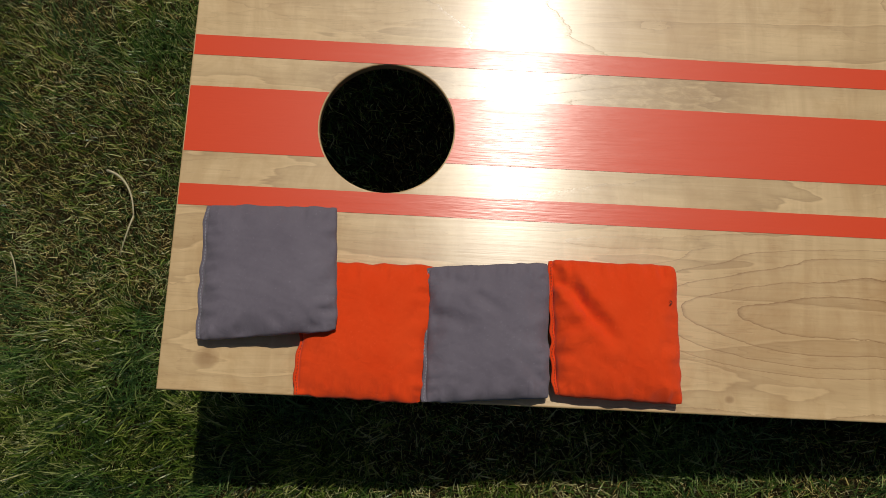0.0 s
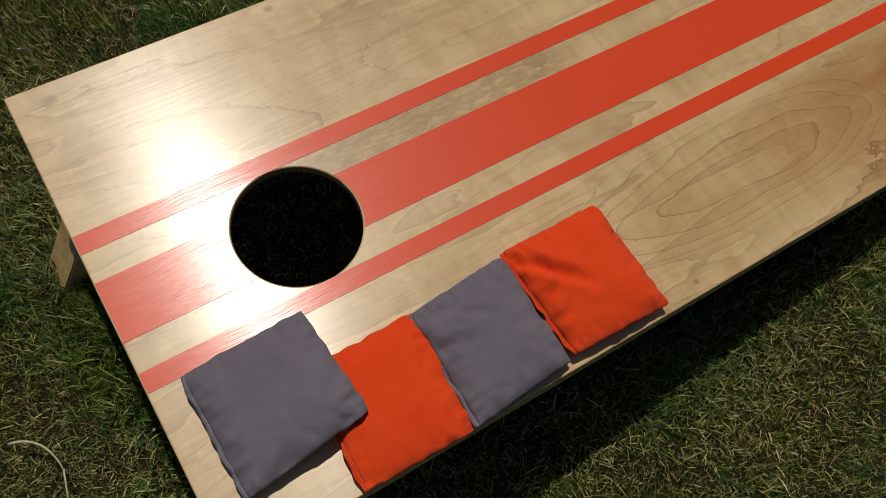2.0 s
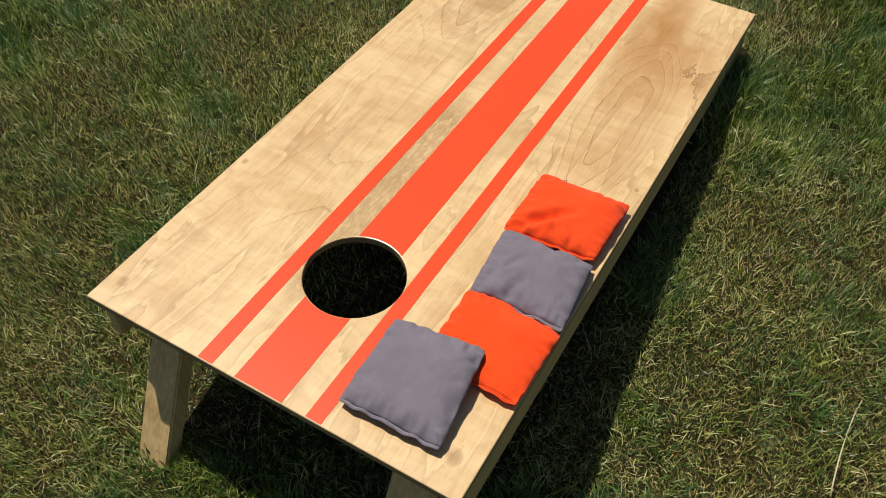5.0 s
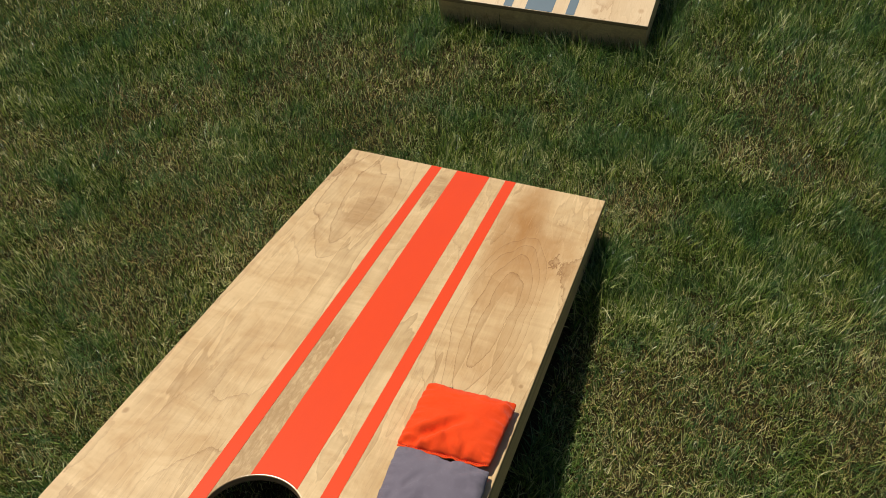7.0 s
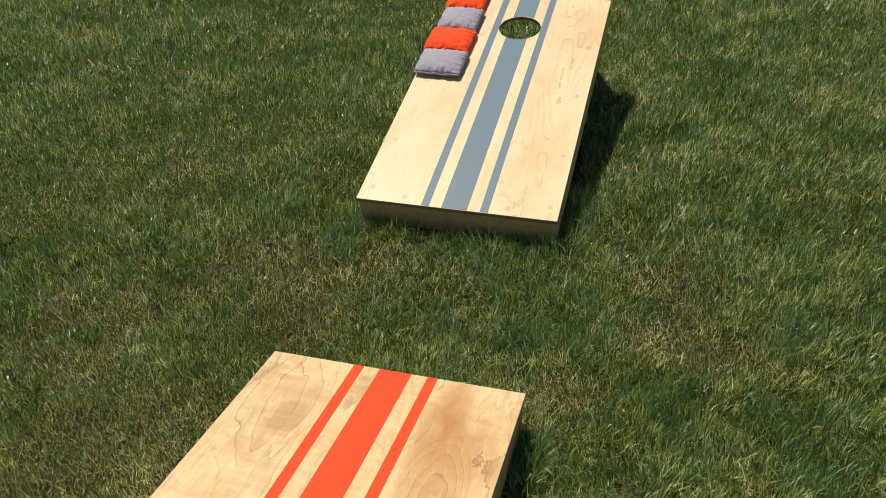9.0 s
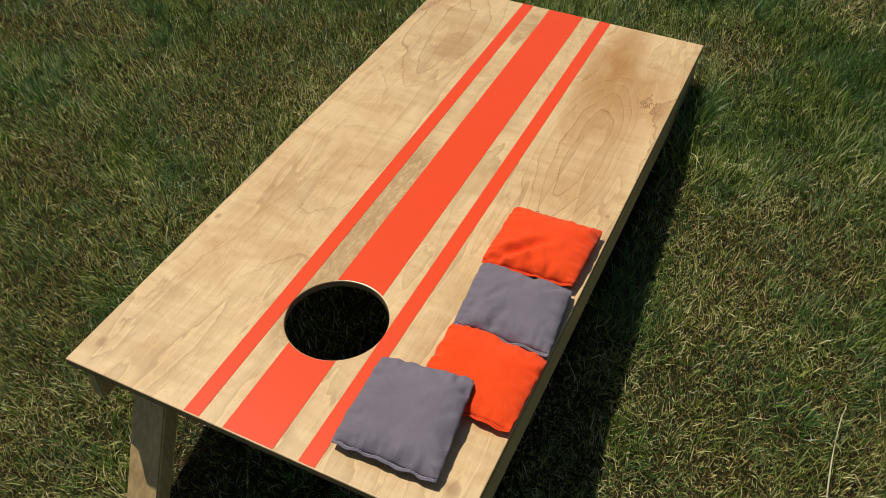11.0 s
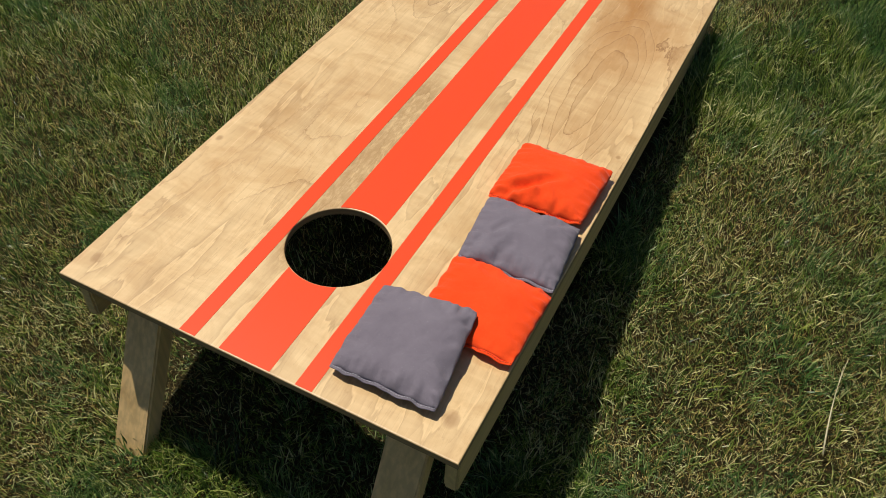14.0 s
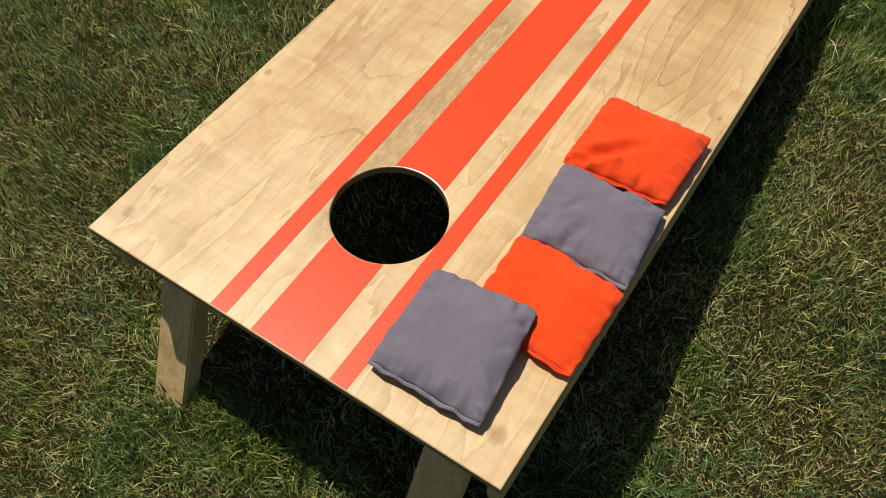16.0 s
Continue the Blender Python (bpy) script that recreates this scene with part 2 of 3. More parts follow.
def soil():
    m = Nodes("thatch_and_soil")
    a = m.noise(m.coords((300, 300, 300)), 1.0, 6.0, 0.75)
    b = m.noise(m.coords((9, 9, 9)), 1.0, 5.0, 0.6)
    col = m.ramp(a, [(0.38, (0.013, 0.011, 0.005)), (0.5, (0.044, 0.033, 0.014)), (0.6, (0.115, 0.084, 0.036)), (0.7, (0.30, 0.22, 0.10))])
    col = m.mix(m.ramp(b, [(0.35, 0.05), (0.6, 0.4)]), col, (0.044, 0.036, 0.014))
    far_lawn = m.ramp(m.noise(m.coords((55, 55, 55)), 1.0, 8.0, 0.75), [(0.3, (0.010, 0.020, 0.003)), (0.5, (0.034, 0.055, 0.009)), (0.7, (0.085, 0.105, 0.024))])
    far_lawn = m.mix(m.ramp(m.noise(m.coords((1.1, 1.1, 1.1)), 1.0, 4.0, 0.6), [(0.4, 0.0), (0.7, 0.5)]), far_lawn, (0.055, 0.052, 0.016))
    col = m.mix(m.ramp(m.blob(0.15, 0.5, 2.1, 2.3), [(0.05, 1.0), (0.60, 0.0)]), col, far_lawn)
    m.set(Base_Color=col, Roughness=0.95, Specular_IOR_Level=0.1)
    m.bump(a, 1.0, 0.01)
    return m.mat


def plain(name, colour, rough=0.8, scale=40, vary=0.3):
    m = Nodes(name)
    n = m.noise(m.coords((scale, scale, scale)), 1.0, 4.0, 0.6)
    m.set(Base_Color=m.mix(m.math("MULTIPLY", n, vary * 2), colour, tuple(0.55 * c for c in colour)), Roughness=rough)
    m.bump(n, 0.2, 0.001)
    return m.mat


WOOD_A = wood_deck("varnished_birch", (0.705, 0.50, 0.258), (0.56, 0.355, 0.155), (0.22, 0.10, 0.026), 1.7,
                   [(0.188, 0.75, 0.078, 0.29, 0.50), (0.225, 0.93, 0.09, 0.16, 0.12), (-0.20, 1.02, 0.09, 0.24, 0.20)],
                   [(-0.279, 0.046, 0.010), (0.270, 0.050, 0.013), (-0.291, 0.337, 0.007), (0.288, 0.615, 0.005)],
                   [(0.160, 1.03, 0.06, 0.28, 1.7), (0.23, 0.95, 0.09, 0.16, 1.4), (-0.16, 0.55, 0.07, 0.10, 0.4), (-0.25, 0.38, 0.05, 0.20, 0.3), (-0.16, 1.0, 0.06, 0.12, 0.7), (0.20, 0.72, 0.11, 0.22, 0.5)], 0.72,
                   [(-0.058, 0.40, 0.040, 0.30, 150, 45, 0.6), (-0.165, 0.985, 0.045, 0.07, 14, 150, 0.4), (-0.058, 1.12, 0.022, 0.08, 20, 130, 0.45)])
WOOD_B = wood_deck("pale_varnished_pine_ply", (0.75, 0.56, 0.33), (0.66, 0.46, 0.245), (0.40, 0.22, 0.09), 6.3,
                   [(-0.2, 0.5, 0.07, 0.45, 0.3)],
                   [(0.27, 1.16, 0.013), (0.16, 1.19, 0.011), (0.27, 0.93, 0.009), (0.255, 0.6, 0.008), (-0.155, 1.19, 0.013),
                    (-0.275, 1.165, 0.010), (-0.275, 0.93, 0.009), (-0.27, 0.62, 0.011), (-0.265, 0.33, 0.013), (-0.05, 0.64, 0.006), (-0.17, 0.06, 0.008)],
                   [], 0.2)
PLY = ply_edge()
RED = gloss_paint("orange_red_gloss_paint", (0.76, 0.062, 0.010), (0.68, 0.050, 0.010))
BLUE_GREY = gloss_paint("blue_grey_gloss_paint", (0.14, 0.19, 0.22), (0.11, 0.155, 0.18))
PINE = lumber()
RAIL = rail_lumber()
ORANGE_CLOTH = canvas("orange_duck_canvas", (0.80, 0.058, 0.007), (0.84, 0.078, 0.013))
GREY_CLOTH = canvas("grey_duck_canvas", (0.152, 0.132, 0.162), (0.200, 0.177, 0.211))
ORANGE_THREAD = plain("orange_thread", (0.50, 0.04, 0.008))
BLACK_THREAD = plain("black_thread", (0.02, 0.018, 0.018))
GREY_THREAD = plain("pale_grey_thread", (0.30, 0.30, 0.34))
GRASS = blade_material("grass_blades", [(0.0, (0.005, 0.014, 0.002)), (0.3, (0.048, 0.100, 0.011)), (0.6, (0.150, 0.242, 0.026)),
                                        (0.82, (0.40, 0.44, 0.100)), (1.0, (0.90, 0.84, 0.44))], 0.33, 0.34, 0.9, 0.5, (0.038, 0.098, 0.030))
DRY = blade_material("dry_grass_blades", [(0.0, (0.10, 0.055, 0.014)), (0.35, (0.36, 0.25, 0.066)), (0.65, (0.74, 0.59, 0.21)), (1.0, (0.97, 0.88, 0.48))], 0.45, 0.15, 0.5, 0.35)
SOIL = soil()
STRAW = plain("dead_straw", (0.62, 0.54, 0.34), 0.6, 60)
STEEL = plain("zinc_steel", (0.35, 0.35, 0.36), 0.4)
# near-black green: shade is put into the assumed fence's colour
FENCE = plain("shade_dark_timber", (0.012, 0.017, 0.012), 0.8, 20)


# ---- helpers for things ----
def part(name, bm, material, parent=None, label="", smooth=False):
    me = bpy.data.meshes.new(name)
    bm.normal_update()
    bm.to_mesh(me)
    bm.free()
    for mat in (material if isinstance(material, (list, tuple)) else [material]):
        me.materials.append(mat)
    if smooth:
        for p in me.polygons:
            p.use_smooth = True
    ob = new(name, me)
    if parent:
        ob.parent = parent
    if label:
        tagged(ob, label)
    return ob


def root(name, m, label, category, group=""):
    ob = new(name)
    ob.matrix_world = m
    ob.empty_display_size = 0.05
    return tagged(ob, label, category, group)


def box(bm, lo, hi, bevel=0.0, m=None):
    vs = bmesh.ops.create_cube(bm, size=1.0)["verts"]
    for v in vs:
        v.co = Vector([lo[i] + (v.co[i] + 0.5) * (hi[i] - lo[i]) for i in range(3)])
    if bevel:
        es = list({e for v in vs for e in v.link_edges})
        vs = bmesh.ops.bevel(bm, geom=es, offset=bevel, segments=2, affect="EDGES")["verts"]
    if m is not None:
        bmesh.ops.transform(bm, matrix=m, verts=list({v for v in vs}))
    return bm


# ---- ground and lawn ----
TH = math.asin(0.21 / 1.219)
HIGH, LONG, HALF = 0.305, 1.219, 0.305
FLAT = LONG * math.cos(TH)
BOARD_1 = pose(0, 0, HIGH, -math.degrees(TH))
BOARD_2 = pose(-0.0397, 1.8742, 0.1185, 0, 0, 179.88) @ pose(0, 0, 0, -11.35, 0.38, 0) @ pose(0, -LONG, 0)



def rise(y):
    """The lawn climbs a little towards the second board."""
    k = np.clip((y - 1.25) / 0.6, 0, 1)
    return 0.017 * k * k * (3 - 2 * k)


bm = bmesh.new()
rows = []
for y in [-600] + [1.2 + 0.05 * i for i in range(16)] + [600]:
    rows.append([bm.verts.new((x, y, float(rise(y)))) for x in (-600, 600)])
for p, q in zip(rows, rows[1:]):
    bm.faces.new([p[0], p[1], q[1], q[0]])
tagged(part("ground", bm, SOIL), "brown thatch and dark soil under a mown lawn", "ground", kind="structure")


def inside_board(x, y, m):
    """Blades that would grow through a board's low, closed end; those uncut round its foot; those pressed down under it."""
    inv = np.array(m.inverted())
    lx = inv[0, 0] * x + inv[0, 1] * y + inv[0, 3]
    ly = inv[1, 0] * x + inv[1, 1] * y + inv[1, 3]
    return (np.abs(lx) < 0.309) & (ly > 0.62) & (ly < 1.229), (np.abs(lx) < 0.36) & (ly > 0.95) & (ly < 1.30), (np.abs(lx) < 0.30) & (ly > 0.0) & (ly <= 0.62)


def soft_noise(x, y, cell, seed):
    """Smooth random values in 0..1 over the plane."""
    table = np.random.default_rng(seed).random((64, 64))
    u, v = x / cell + 20, y / cell + 20
    i, j = np.floor(u).astype(int), np.floor(v).astype(int)
    a, b = u - i, v - j
    a, b = a * a * (3 - 2 * a), b * b * (3 - 2 * b)
    g = lambda p, q: table[p % 64, q % 64]
    return (g(i, j) * (1 - a) + g(i + 1, j) * a) * (1 - b) + (g(i, j + 1) * (1 - a) + g(i + 1, j + 1) * a) * b


def dryness(x, y):
    """Where the lawn has burnt off: patches, more of them round the striped board, fewer farther away."""
    d = 0.5 * soft_noise(x, y, 0.32, 3) + 0.3 * soft_noise(x, y, 0.11, 4) + 0.2 * soft_noise(x, y, 0.9, 5)
    return np.clip(d + 0.09 * np.clip((1.5 - y) / 1.5, -1, 1) - 0.05 * np.clip(x, -1, 1), 0, 1)


def share(x, y):
    """How thick the lawn is sown: fully round the first board, thinner with distance, sparse beside and behind the walk."""
    r = np.hypot(x - 0.35, y - 0.1)
    w = np.minimum(1.0, (1.3 / np.maximum(r, 0.1)) ** 1.15)
    ahead = np.maximum(y - 1.0, 0)
    out = np.maximum(np.maximum(-1.15 - 0.72 * ahead - x, x - 1.25 - 0.18 * ahead), np.maximum(-0.6 - y, y - 6.4))
    return w * np.maximum(0.07, 1 - np.clip(out / 0.9, 0, 1))


def scatter(rng, dens):
    xs, ys = [], []
    for i in range(-13, 13):
        for j in range(-6, 19):
            cx, cy = 0.4 * i + np.array([0, 0, 0.4, 0.4, 0.2]), 0.4 * j + np.array([0, 0.4, 0, 0.4, 0.2])
            top = float(share(cx, cy).max())
            n = int(0.16 * dens * top)
            x, y = rng.uniform(0.4 * i, 0.4 * i + 0.4, n), rng.uniform(0.4 * j, 0.4 * j + 0.4, n)
            keep = rng.random(n) * top < share(x, y)
            xs.append(x[keep])
            ys.append(y[keep])
    x, y = np.concatenate(xs), np.concatenate(ys)
    keep = ~(inside_board(x, y, BOARD_1)[0] | inside_board(x, y, BOARD_2)[0])
    x, y = x[keep], y[keep]
    order = rng.permutation(len(x))
    return x[order], y[order], share(x[order], y[order])


def tuft(x, y, cell, seed):
    """One random value for each wobbly clump of about the given size."""
    table = np.random.default_rng(seed).random((128, 128))
    u = x + 0.7 * cell * (soft_noise(x, y, cell * 0.8, seed + 1) - 0.5)
    v = y + 0.7 * cell * (soft_noise(x, y, cell * 0.8, seed + 2) - 0.5)
    return table[np.floor(u / cell).astype(int) % 128, np.floor(v / cell).astype(int) % 128]


def blades(name, x, y, length, width, lean, curl, turn, material, bent_share=0.35):
    """Blades of grass in one mesh: some bent in two pieces, the rest straight and pointed."""
    low = rise(y)
    dx, dy = np.cos(turn), np.sin(turn)
    sx, sy = -dy * width, dx * width
    m = int(len(x) * bent_share)
    bent = np.minimum(lean + curl, 1.66)
    h1, z1 = 0.55 * length * np.sin(lean), 0.55 * length * np.cos(lean)
    h2, z2 = 0.45 * length * np.sin(bent), 0.45 * length * np.cos(bent)

    def at(h, z, side, sel):
        return np.stack([x + dx * h + side * sx, y + dy * h + side * sy, z + low], axis=1)[sel]

    a, b = slice(0, m), slice(m, None)
    rows = [at(0 * h1, 0 * z1 - 0.004, -1, a), at(0 * h1, 0 * z1 - 0.004, 1, a), at(h1, z1, -0.85, a), at(h1, z1, 0.85, a), at(h1 + h2, z1 + z2, 0, a)]
    one = np.stack(rows, axis=1).reshape(-1, 3)
    tip_h, tip_z = length * np.sin(lean), length * np.cos(lean)
    two = np.stack([at(0 * h1, 0 * z1 - 0.004, -1.1, b), at(0 * h1, 0 * z1 - 0.004, 1.1, b), at(tip_h, tip_z, 0, b)], axis=1).reshape(-1, 3)
    n = len(two) // 3
    verts = np.concatenate([one, two]).astype(np.float32)
    base = np.arange(m, dtype=np.int32)[:, None] * 5
    loops = np.concatenate([np.concatenate([base + np.array([[0, 1, 3, 2]]), base + np.array([[2, 3, 4]])], axis=1).ravel(),
                            np.arange(3 * n) + 5 * m]).astype(np.int32)
    starts = np.concatenate([(np.arange(m)[:, None] * 7 + np.array([[0, 4]])).ravel(), np.arange(n) * 3 + 7 * m]).astype(np.int32)
    me = bpy.data.meshes.new(name)
    me.vertices.add(len(verts))
    me.vertices.foreach_set("co", verts.ravel())
    me.loops.add(len(loops))
    me.loops.foreach_set("vertex_index", loops)
    me.polygons.add(len(starts))
    me.polygons.foreach_set("loop_start", starts)
    me.update(calc_edges=True)
    me.materials.append(material)
    return new(name, me)


def lawn():
    rng = np.random.default_rng(7)
    x, y, w = scatter(rng, GREEN_DENSITY)
    d = dryness(x, y)
    keep = rng.random(len(x)) > np.clip((d - 0.46) * 3.0, 0, 0.55) * np.clip(1.25 - 0.42 * np.clip(y - 1.2, 0, 9), 0.2, 1.0)
    keep &= ~inside_board(x, y, BOARD_1)[2] | (rng.random(len(x)) < 0.5)
    x, y, w, d = x[keep], y[keep], w[keep], d[keep]
    n = len(x)
    lush = 0.4 * soft_noise(x, y, 0.16, 8) + 0.4 * tuft(x, y, 0.045, 31) + np.clip(1.2 * (0.62 - d), 0, 0.4)
    length = rng.uniform(0.012, 0.044, n) * (0.55 + 0.8 * lush)
    for board in (BOARD_1, BOARD_2):
        _, foot, under = inside_board(x, y, board)
        length = length * np.where(foot, 1.7, 1.0) * np.where(under, 0.75, 1.0)
    width = (0.00040 + 0.00080 * rng.random(n) ** 1.8) * np.where(lush > 0.6, 1.3, 1.0) * np.clip(w, 0.1, 1) ** -0.30
    turn = 2 * math.pi * tuft(x, y, 0.045, 41) + rng.normal(0, 1.0, n) + np.where(rng.random(n) < 0.3, rng.uniform(0, 6.28, n), 0)
    lean = np.clip(np.abs(rng.normal(0.75, 0.45, n)), 0.05, 1.48)
    tagged(blades("grass", x, y, length, width, lean, rng.uniform(0.0, 0.6, n), turn, GRASS),
           "short upright green lawn grass with glinting blades", "grass", kind="stuff")
    x, y, w = scatter(rng, STRAW_DENSITY)
    d = dryness(x, y)
    keep = rng.random(len(x)) < np.clip(0.39 + (d - 0.50) * 4.4, 0.09, 0.92) * np.clip(1.25 - 0.7 * np.clip(y - 0.9, 0, 9), 0.07, 1.0)
    keep &= ~inside_board(x, y, BOARD_1)[2] | (rng.random(len(x)) < 0.6)
    x, y, w = x[keep], y[keep], w[keep]
    n = len(x)
    length = rng.uniform(0.005, 0.014, n) + 0.020 * rng.random(n) ** 3
    width = rng.uniform(0.0003, 0.0007, n) * np.clip(w, 0.1, 1) ** -0.30
    lean = np.clip(rng.normal(0.95, 0.42, n), 0.1, 1.5)
    tagged(blades("dry_grass", x, y, length, width, lean, rng.uniform(-0.2, 0.4, n), rng.uniform(0, 6.28, n), DRY, 0.2),
           "dry straw-coloured grass and clippings lying in the lawn", "dry grass", kind="stuff")


GREEN_DENSITY, STRAW_DENSITY = 122000, 72000
lawn()


# ---- cornhole boards ----
HOLE_V, HOLE_R = 0.2285, 0.0765
THICK = 0.0125


EASE = 0.0018


def deck(parent, wood, label):
    """Plywood panel with a round hole through it and eased, varnished edges."""
    bm = bmesh.new()
    seam = 2 * HOLE_V
    angs = sorted([2 * math.pi * i / 72 for i in range(72)]
                  + [math.atan2(sy, sx) % (2 * math.pi) for sx in (-HALF, HALF) for sy in (-HOLE_V, HOLE_V)])
    outer = []
    for a in angs:
        ca, sa = math.cos(a), math.sin(a)
        k = min(HALF / max(abs(ca), 1e-9), HOLE_V / max(abs(sa), 1e-9))
        outer.append((k * ca, HOLE_V + k * sa))
    n = len(angs)
    on_seam = [abs(p[1] - seam) < 1e-6 for p in outer]
    # the round-over as insets and depths, then the square side
    steps = [(EASE * (1 - math.sin(radians(g))), -EASE * (1 - math.cos(radians(g)))) for g in (0, 30, 60, 90)] + [(0.0, -THICK)]
    rims, sides, ends = [], [], []
    for inset, z in steps:
        fit_x, fit_y = HALF - inset, inset
        rims.append([bm.verts.new(((HOLE_R + inset) * math.cos(a), HOLE_V + (HOLE_R + inset) * math.sin(a), z)) for a in angs])
        sides.append([bm.verts.new((max(-fit_x, min(fit_x, x)), max(fit_y, y), z)) for x, y in outer])
        ends.append([bm.verts.new((sx * fit_x, LONG - inset, z)) for sx in (1, -1)])
    for level in (0, -1):
        r, o, far = rims[level], sides[level], ends[level]
        for i in range(n):
            j = (i + 1) % n
            bm.faces.new([r[i], o[i], o[j], r[j]])
        bm.faces.new([o[i] for i in range(n) if on_seam[i]] + far[::-1])
    first = max((i for i in range(n) if on_seam[i]), key=lambda i: outer[i][0])
    last = min((i for i in range(n) if on_seam[i]), key=lambda i: outer[i][0])
    ring = [i % n for i in range(last, first + n + 1)]
    for k in range(len(steps) - 1):
        edge = 1 if k == len(steps) - 2 else 0
        for i in range(n):
            j = (i + 1) % n
            bm.faces.new([rims[k][i], rims[k][j], rims[k + 1][j], rims[k + 1][i]]).material_index = edge
        up = [sides[k][i] for i in ring] + ends[k]
        low = [sides[k + 1][i] for i in ring] + ends[k + 1]
        for i in range(len(up)):
            j = (i + 1) % len(up)
            bm.faces.new([up[i], up[j], low[j], low[i]]).material_index = edge
    bmesh.ops.recalc_face_normals(bm, faces=bm.faces)
    return part("deck", bm, [wood, PLY], parent, label)


def sheet(parent, name, outline, paint, label):
    """A coat of paint: a very thin slab with the given outline on the deck."""
    bm = bmesh.new()
    lo = [bm.verts.new((x, y, -0.0004)) for x, y in outline]
    hi = [bm.verts.new((x, y, 0.0005)) for x, y in outline]
    bm.faces.new(hi)
    bm.faces.new(lo[::-1])
    for i in range(len(outline)):
        j = (i + 1) % len(outline)
        bm.faces.new([lo[i], lo[j], hi[j], hi[i]])
    bmesh.ops.recalc_face_normals(bm, faces=bm.faces)
    return part(name, bm, paint, parent, label)


def stripes(parent, paint, colour):
    for side in (-1, 1):
        xa, xb = sorted((side * 0.0770, side * 0.1015))
        sheet(parent, "thin_stripe", [(xa, EASE), (xb, EASE), (xb, LONG - EASE), (xa, LONG - EASE)], paint, "narrow glossy %s stripe" % colour)
    w, r = 0.0388, HOLE_R + 0.0017
    a = math.asin(w / r)
    near = [(r * math.sin(a * (1 - i / 8)), HOLE_V - r * math.cos(a * (1 - i / 8))) for i in range(17)]
    sheet(parent, "wide_stripe", [(-w, EASE), (w, EASE)] + near, paint, "wide glossy %s stripe" % colour)
    past = [(r * math.sin(a * (-1 + i / 8)), HOLE_V + r * math.cos(a * (-1 + i / 8))) for i in range(17)]
    sheet(parent, "wide_stripe", past + [(w, LONG - EASE), (-w, LONG - EASE)], paint, "wide glossy %s stripe" % colour)


def leg(parent, x0, x1):
    """A two-by-four leg, splayed out past the board's high end, foot cut level."""
    bm = bmesh.new()
    top_y, top_z, foot_y = LEG_TOP_Y, 0.272, LEG_FOOT_Y
    run = Vector((0, foot_y - top_y, 0 - top_z)).normalized()
    deep = 0.032 / abs(run.z)
    vs = []
    for x in (x0, x1):
        for dy in (0, deep):
            vs.append(bm.verts.new((x, foot_y + dy, -0.012)))
            vs.append(bm.verts.new((x, top_y + dy, top_z - (0.0 if dy == 0 else deep * math.tan(TH)))))
    a, b, c, d, e, f, g, h = vs
    for q in ((a, b, d, c), (e, g, h, f), (a, e, f, b), (c, d, h, g), (b, f, h, d), (a, c, g, e)):
        bm.faces.new(q)
    bmesh.ops.recalc_face_normals(bm, faces=bm.faces)
    bmesh.ops.bevel(bm, geom=list(bm.edges), offset=0.003, segments=2, affect="EDGES")
    ob = part("leg", bm, PINE, parent, "greenish pressure-treated pine leg")
    ob.data.transform(DECK.inverted())
    return ob


LEG_TOP_Y, LEG_FOOT_Y = 0.076, -0.124


def cornhole_board(m, wood, paint, colour, label, deck_label):
    b = root("cornhole_board", m, label, "cornhole board", "pair of cornhole boards")
    deck(b, wood, deck_label)
    stripes(b, paint, colour)
    depth = 0.089
    for side in (-1, 1):
        xa, xb = sorted((side * (HALF - 0.004), side * (HALF - 0.024)))
        bm = box(bmesh.new(), (xa, 0.016, -THICK - depth), (xb, LONG - 0.043, -THICK), 0.003)
        part("side_rail", bm, RAIL, b, "pine side rail")
    bm = box(bmesh.new(), (-HALF + 0.004, LONG - 0.042, -THICK - depth), (HALF - 0.004, LONG - 0.004, -THICK), 0.003)
    part("end_rail", bm, RAIL, b, "pine front rail")
    leg(b, -0.252, -0.192)
    leg(b, 0.183, 0.246)
    return b


cornhole_board(BOARD_1, WOOD_A, RED, "orange-red", "varnished plywood cornhole board with orange-red racing stripes on the lawn",
               "varnished birch plywood with cathedral grain")
cornhole_board(BOARD_2, WOOD_B, BLUE_GREY, "blue-grey", "pale varnished plywood cornhole board with blue-grey racing stripes on the lawn",
               "pale knotty plywood")


